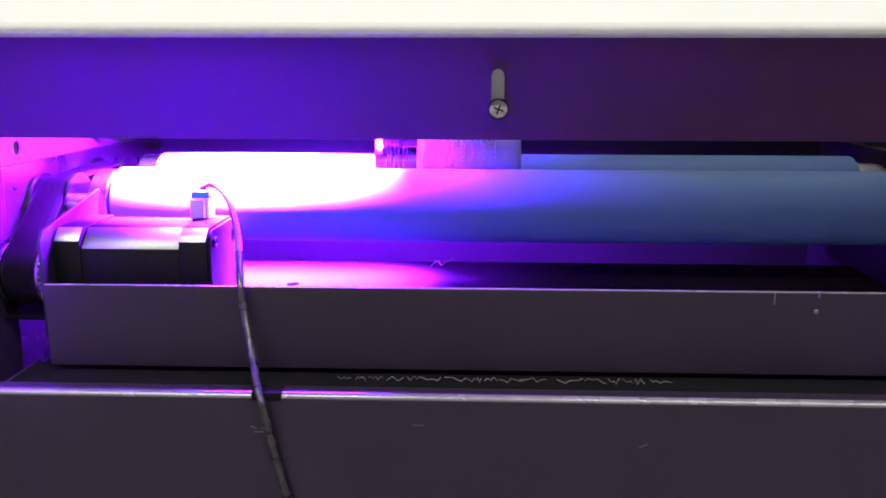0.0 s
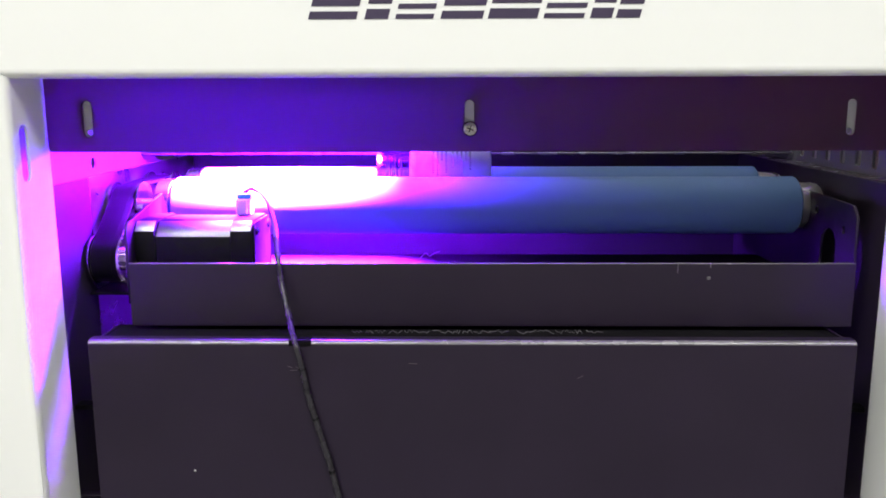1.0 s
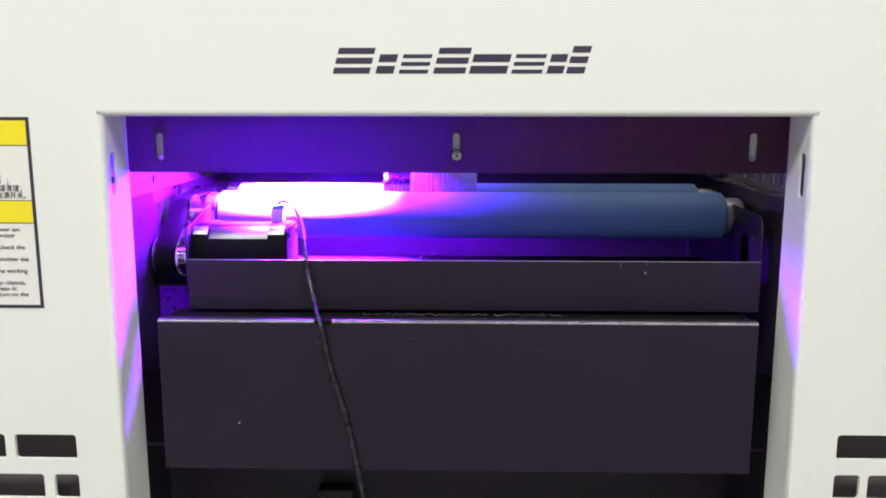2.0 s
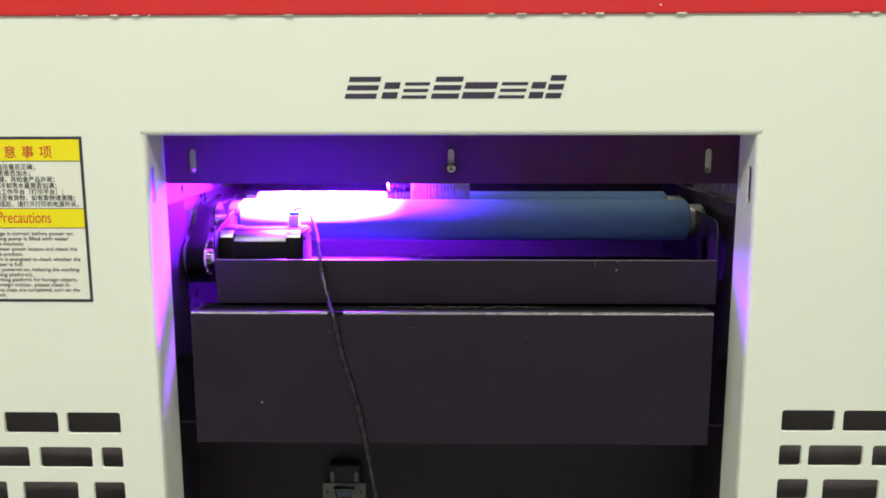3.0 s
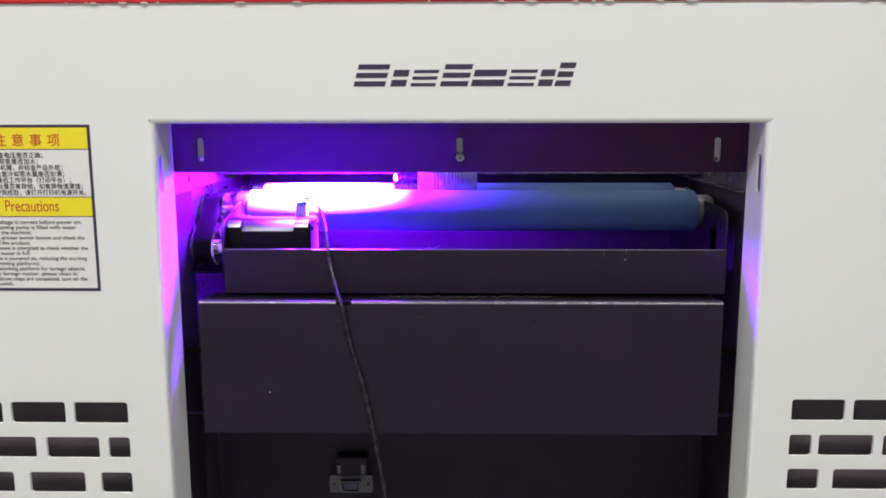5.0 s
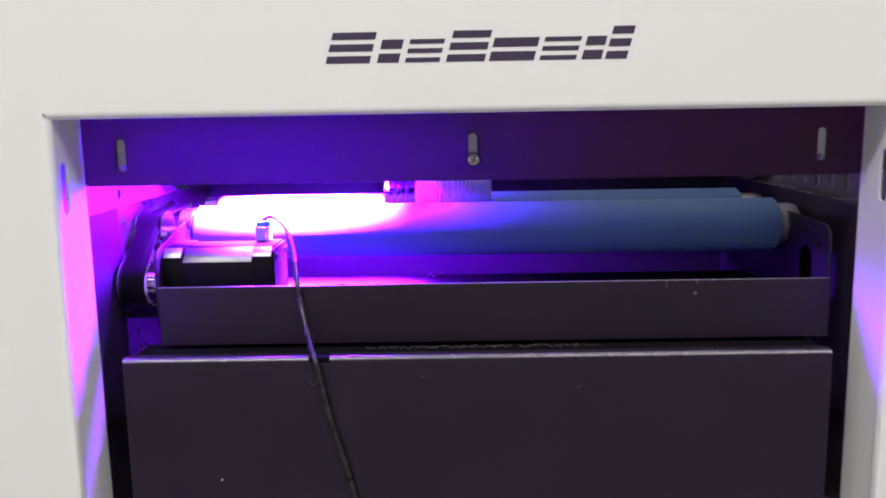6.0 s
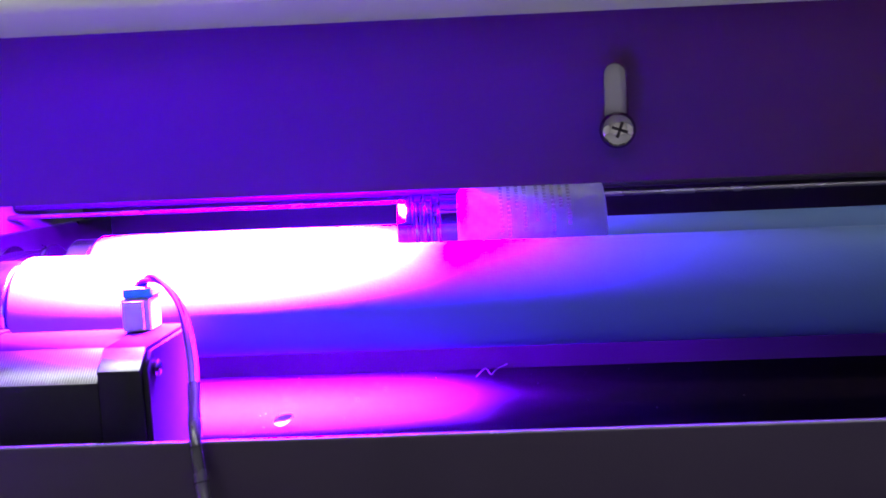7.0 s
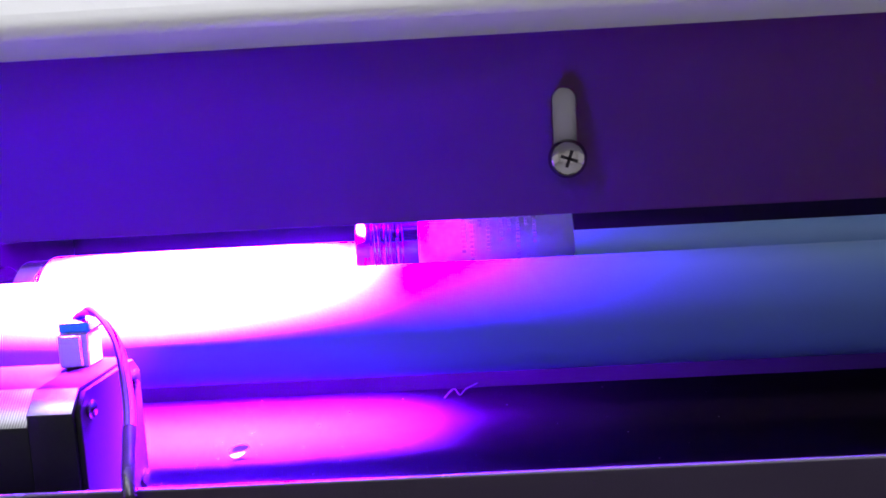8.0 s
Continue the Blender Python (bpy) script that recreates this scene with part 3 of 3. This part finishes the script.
# ---- stepper motor ----
def motor():
    th = thing("stepper_motor", "square black stepper motor lying in the tray", "motor")
    y0, y1, z0, z1 = 0.0595, 0.1020, 0.8745, 0.9180

    def block(xa, xb, inset, chamfer):
        a, b, d, e = y0 + inset, y1 - inset, z0 + inset, z1 - inset
        loop = [(a + chamfer, d), (b - chamfer, d), (b, d + chamfer), (b, e - chamfer), (b - chamfer, e), (a + chamfer, e), (a, e - chamfer), (a, d + chamfer)]
        return sheet([loop], xb - xa, side((xa + xb) / 2), 0.0003)

    def bare(ob, mat):
        """Ground corners show bare metal, the flats stay black."""
        ob.data.materials.append(mat)
        for f in ob.data.polygons:
            if abs(f.normal.y) > 0.6 and abs(f.normal.z) > 0.6 and abs(f.normal.x) < 0.1:
                f.material_index = 1

    bare(part("front_flange", block(-0.1950, -0.1832, 0.0, 0.0052), MOTOR_BLACK, th, "black flange with bare ground corners"), CORNER)
    bare(part("stator", block(-0.1830, -0.1387, 0.0006, 0.0080), MOTOR_BLACK, th, "black laminated stator with bare corners"), LAMINATE)
    bare(part("rear_cap", block(-0.1385, -0.1262, 0.0, 0.0052), MOTOR_BLACK, th, "black rear cap with bare ground corners"), CORNER)
    part("rear_plate", block(-0.1261, -0.1246, 0.001, 0.004), MOTOR_BLACK, th)
    yc, zc = 0.0905, 0.8905
    for z in (z0 + 0.006, z1 - 0.006):
        for y in (y0 + 0.006, y1 - 0.006):
            part("screw", lathe([(-0.1247, 0), (-0.1247, 0.0022), (-0.1236, 0.0026), (-0.1230, 0.0018), (-0.1230, 0)], y, z, 16), STEEL, th, smooth=True)
    part("shaft", lathe([(-0.2335, 0), (-0.2335, 0.0025), (-0.200, 0.0025), (-0.2, 0)], yc, zc, 24), STEEL, th, smooth=True)
    part("hub", lathe([(-0.2124, 0.0025), (-0.2124, 0.0075), (-0.205, 0.0075), (-0.2045, 0.0068), (-0.2045, 0.0025)], yc, zc, 32), STEEL, th, smooth=True)
    part("pulley", lathe([(-0.2306, 0.0025), (-0.2306, 0.0128), (-0.2138, 0.0128), (-0.2138, 0.0025)], yc, zc, 40), ALLOY, th, smooth=True)
    bm = bmesh.new()
    lathe([(-0.2138, 0.003), (-0.2138, 0.0155), (-0.2126, 0.0155), (-0.2126, 0.003)], yc, zc, 48, bm)
    part("flange", bm, STEEL, th, "bright pulley flange", smooth=True)
    part("flange", lathe([(-0.2320, 0.003), (-0.2320, 0.0155), (-0.2308, 0.0155), (-0.2308, 0.003)], yc, zc, 48), STEEL, th, "bright pulley flange", smooth=True)
    for k in range(30):
        a = 2 * math.pi * k / 30
        b = box(-0.2127, -0.2119, -0.0006, 0.0006, 0.0138, 0.0153)
        b.transform(Matrix.Translation((0, yc, zc)) @ Matrix.Rotation(a, 4, "X"))
        part("tooth", b, STEEL, th)
    return yc, zc


MC = motor()


# ---- belt ----
def drive_belt(pulleys, xa, xb):
    """A flat loop of rubber drawn tight round the pulleys (y, z, radius)."""
    th = thing("drive_belt", "wide black rubber belt from motor pulley to both rollers", "belt")

    def hull(extra):
        pts = sorted((y + (r + extra) * math.cos(a), z + (r + extra) * math.sin(a)) for y, z, r in pulleys for a in (2 * math.pi * k / 64 for k in range(64)))
        out = []
        for row in (pts, pts[::-1]):
            chain = []
            for p in row:
                while len(chain) > 1 and (chain[-1][0] - chain[-2][0]) * (p[1] - chain[-2][1]) - (chain[-1][1] - chain[-2][1]) * (p[0] - chain[-2][0]) <= 0:
                    chain.pop()
                chain.append(p)
            out += chain[:-1]
        return out

    part("band", sheet([hull(0.0016), hull(0.0)[::-1]], xb - xa, side((xa + xb) / 2)), BELT, th, smooth=True)
    part("ribbing", sheet([hull(0.0019), hull(0.0016)[::-1]], (xb - xa) * 0.6, side((xa + xb) / 2)), BELT, th, smooth=True)


drive_belt(((*MC, 0.0129), (*FR, 0.0119), (*BR, 0.0119)), -0.2302, -0.2145)


# ---- motor plug and cable ----
def cable():
    th = thing("motor_cable", "black sleeved motor cable with coloured wires and white plug", "cable")
    plug = part("plug", box(-0.1418, -0.1325, 0.086, 0.095, 0.9182, 0.9285, 0.0008), NYLON, th, "white nylon plug")
    part("latch", box(-0.1400, -0.1343, 0.0845, 0.0859, 0.919, 0.928, 0.0004), NYLON, plug)
    part("wire_seal", box(-0.1412, -0.1318, 0.0862, 0.0955, 0.9286, 0.9318, 0.0008), BLUE_PLASTIC, plug, "bright blue seal on the plug")
    for k, (mat, lab) in enumerate(((WIRE_RED, "red wire"), (WIRE_BLACK, "black wire"), (WIRE_BLUE, "blue wire"), (WIRE_BLACK, "black wire"))):
        o = (k - 1.5)
        pts = [(-0.1378 + 0.0010 * o, 0.0905, 0.9300), (-0.1345 + 0.0006 * o, 0.0895, 0.9336 + 0.0004 * k), (-0.1270 - 0.0003 * o, 0.083, 0.9336 + 0.0003 * o),
               (-0.1188 - 0.0004 * o, 0.074, 0.9272 + 0.0004 * o), (-0.1132 - 0.0005 * o, 0.064, 0.915), (-0.1108 - 0.0004 * o, 0.0565, 0.9065), (-0.1094 - 0.0003 * o, 0.0520, 0.902)]
        part("wire", tube(smooth_line(pts, 10), 0.00085, 8), mat, th, lab, smooth=True)
    pts = [(-0.1114, 0.0585, 0.9088), (-0.1080, 0.0465, 0.8975), (-0.1058, 0.0425, 0.886), (-0.1012, 0.034, 0.872), (-0.0965, 0.0225, 0.862), (-0.0925, 0.0158, 0.8535), (-0.0898, 0.0172, 0.838), (-0.0860, 0.0174, 0.820), (-0.0752, 0.0174, 0.780), (-0.0664, 0.0174, 0.732), (-0.0598, 0.0174, 0.687), (-0.057, 0.020, 0.64), (-0.057, 0.045, 0.59), (-0.06, 0.07, 0.5665)]
    line = smooth_line(pts, 12)
    part("sleeve", tube(line, lambda i: 0.00168 + 0.00007 * math.sin(i * 0.9), 14), SLEEVE, th, "wrinkled black heat-shrink sleeve", smooth=True)
    for k in range(10):
        i = 14 + 9 * k
        part("wrap", tube([line[i], line[i].lerp(line[i + 1], 0.35)], 0.00190, 14), BELT, th)


cable()


# ---- bottle on the rollers ----
def bottle():
    th = thing("plastic_bottle", "small open clear plastic bottle lying across the rollers", "bottle")
    y, z, r = 0.1575, 0.9390, 0.0186
    body = lathe([(0.0155, 0), (0.0158, r - 0.0045), (0.0152, r - 0.0022), (0.0140, r - 0.0013), (-0.0328, r - 0.0013), (-0.0350, 0.0164), (-0.0362, 0.0142), (-0.0366, 0.0136), (-0.0366, 0.0130),
                  (-0.0375, 0.0130), (-0.0380, 0.0138), (-0.0372, 0.0150), (-0.0355, 0.0175), (-0.033, r), (0.0145, r), (0.0165, r - 0.0012), (0.0172, r - 0.004), (0.0168, 0)], y, z, 64)
    part("body", body, FROST, th, "frosted clear body", smooth=True)
    part("neck", lathe([(-0.0380, 0.0134), (-0.0450, 0.0134), (-0.0455, 0.0148), (-0.0475, 0.0148), (-0.048, 0.0134), (-0.0500, 0.0134), (-0.0505, 0.0142), (-0.0515, 0.0142), (-0.052, 0.0134), (-0.0545, 0.0134), (-0.055, 0.0142), (-0.056, 0.0142), (-0.0565, 0.0134), (-0.0600, 0.0134), (-0.0605, 0.0130), (-0.0605, 0.0114), (-0.0380, 0.0114)], y, z, 48), CLEAR, th, "clear threaded neck", smooth=True)
    rng = random.Random(3)
    # small printed lines run round the body
    for k in range(9):
        x = -0.0225 + 0.0029 * k + (0.0016 if k > 3 else 0)
        a, a1 = radians(104 + rng.uniform(0, 6)), radians(rng.uniform(150, 205))
        bm = bmesh.new()
        while a < a1:
            w = radians(rng.uniform(1.8, 4.2))
            q = [bm.verts.new((xx, y + (r + 0.0001) * math.cos(b), z + (r + 0.0001) * math.sin(b))) for xx, b in ((x, a), (x + 0.0013, a), (x + 0.0013, a + w), (x, a + w))]
            bm.faces.new(q)
            a += w + radians(rng.uniform(0.9, 2.2))
        part("print_line", bm, PRINT, th, "small grey print")


bottle()


# ---- curing lamp on its rail ----
def curing_lamp():
    th = thing("curing_lamp", "lit violet curing lamp in a black housing over the rollers", "lamp")
    x, y = LAMP_X, LAMP_Y
    part("housing_top", box(x - 0.074, x + 0.0935, y - 0.052, y + 0.052, 0.984, 1.040, 0.002), BLACK_IN, th)
    part("skirt", box(x - 0.0740, x - 0.0710, y - 0.052, y + 0.052, 0.9690, 0.9838), BLACK_IN, th)
    part("skirt", box(x + 0.0905, x + 0.0935, y - 0.052, y + 0.052, 0.9580, 0.9838), BLACK_IN, th)
    for sy in (-1, 1):
        part("skirt", box(x - 0.0708, x + 0.0903, y + sy * 0.0505 - 0.0015, y + sy * 0.0505 + 0.0015, 0.9680, 0.9838), BLACK_IN, th)
    part("led_window", box(x - 0.038, x + 0.062, y - 0.040, y + 0.040, 0.978, 0.9835), GLOW, th, "glowing violet window")
    rail = thing("guide_rail", "black guide rail behind the rollers", "rail")
    part("beam", box(-0.25, 0.25, 0.226, 0.262, 0.949, 1.0, 0.002), BLACK_IN, rail)
    part("lip", box(-0.25, 0.25, 0.2215, 0.2258, 0.9455, 0.9475, 0.0008), GLOSS, rail, "thin polished lip")


curing_lamp()


# ---- serial connector below ----
def connector():
    th = thing("serial_connector", "grey nine-pin serial connector hanging in the dark bay", "connector")
    x, y, z = -0.1025, 0.118, 0.6563
    loop = rounded(x - 0.0205, x + 0.0205, z - 0.0085, z + 0.0085, 0.002)
    part("face_plate", sheet([loop, rounded(x - 0.0178, x - 0.0150, z - 0.0014, z + 0.0014, 0.0013), rounded(x + 0.0150, x + 0.0178, z - 0.0014, z + 0.0014, 0.0013)], 0.0012, front(y), 0.0002), ZINC, th, "dull metal face plate")
    shell = [(x - 0.0098, z + 0.0052), (x + 0.0098, z + 0.0052), (x + 0.0082, z - 0.0052), (x - 0.0082, z - 0.0052)]
    inner = [(x - 0.0088, z + 0.0044), (x - 0.0073, z - 0.0044), (x + 0.0073, z - 0.0044), (x + 0.0088, z + 0.0044)]
    part("shell", sheet([shell, inner], 0.006, front(y - 0.0036), 0.0002), ZINC, th)
    core = part("insulator", box(x - 0.007, x + 0.007, y - 0.0035, y - 0.0008, z - 0.0043, z + 0.0043, 0.0004), PIN_BLUE, th, "blue insulator")
    for k in range(9):
        px = x - 0.0055 + 0.00275 * k if k < 5 else x - 0.0041 + 0.00275 * (k - 5)
        pz = z + 0.0015 if k < 5 else z - 0.0015
        part("pin", box(px - 0.0004, px + 0.0004, y - 0.0062, y - 0.0036, pz - 0.0004, pz + 0.0004), STEEL, core)
    part("hood", box(x - 0.0155, x + 0.0155, y + 0.0008, y + 0.0168, z - 0.008, z + 0.026, 0.002), BLACK_IN, th, "dark plastic hood")
    for s in (-1, 1):
        part("thumb_screw", box(x + s * 0.0115 - 0.002, x + s * 0.0115 + 0.002, y - 0.001, y + 0.004, z + 0.010, z + 0.020, 0.0008), ZINC, th)


connector()


# ---- small traces ----
def traces():
    # a leaf-shaped flake, curled along its length
    bm = bmesh.new()
    rows = []
    for i in range(9):
        u = -1 + 2 * i / 8
        half = 0.0022 * math.sqrt(max(0.02, 1 - u * u)) * (1 - 0.25 * u)
        rows.append([bm.verts.new((0.0036 * u, half * v, 0.0012 * v * v + 0.0005 * u * u + d)) for d in (0, 0.00025) for v in (-1, -0.5, 0, 0.5, 1)])
    for a, b in zip(rows, rows[1:]):
        for k in (0, 1, 2, 3, 5, 6, 7, 8):
            bm.faces.new((a[k], a[k + 1], b[k + 1], b[k]))
        for k in (0, 4):
            bm.faces.new((a[k], a[k + 5], b[k + 5], b[k]))
    for r in (rows[0], rows[-1]):
        for k in range(4):
            bm.faces.new((r[k], r[k + 1], r[k + 6], r[k + 5]))
    chip = tagged(part("paper_chip", bm, PAPER, smooth=True), "small curled white paper chip on the tray floor", "paper chip")
    chip.matrix_world = Matrix.Translation((-0.1040, 0.130, 0.8738)) @ Matrix.Rotation(radians(42), 4, "X") @ Matrix.Rotation(radians(24), 4, "Z")
    rng = random.Random(11)
    bm = bmesh.new()
    for k in range(110):
        x, y, s = -0.125 + 0.2 * rng.random() ** 1.6, rng.uniform(0.06, 0.195), rng.choice((0.00006, 0.00008, 0.0001, 0.00013, 0.00022))
        box(x - s, x + s, y - s, y + s, 0.8719, 0.8720 + s, bm=bm)
    tagged(part("dust", bm, GLUE), "pale dust specks scattered on the tray floor", "dust", kind="stuff")
    pts = [(-0.033, 0.186, 0.8724), (-0.029, 0.190, 0.8748), (-0.0265, 0.187, 0.8730), (-0.024, 0.192, 0.8738), (-0.019, 0.196, 0.8750)]
    tagged(part("thread_curl", tube(smooth_line(pts, 8), 0.00026, 6), GLUE, smooth=True), "short pale curled thread on the tray floor", "thread")
    bm = bmesh.new()
    x = -0.066
    while x < 0.074:
        w = rng.uniform(0.004, 0.012)
        k = 6
        line = [Vector((x + w * i / k, 0.0420 - rng.uniform(0, 0.0020), 0.8564 + rng.uniform(0.0, 0.0024))) for i in range(k + 1)]
        tube(line, rng.uniform(0.00012, 0.00024), 6, bm)
        x += w * rng.uniform(0.85, 1.5)
    tagged(part("adhesive_residue", bm, GLUE), "ragged grey line of torn adhesive at the tray foot", "adhesive", kind="stuff")


traces()
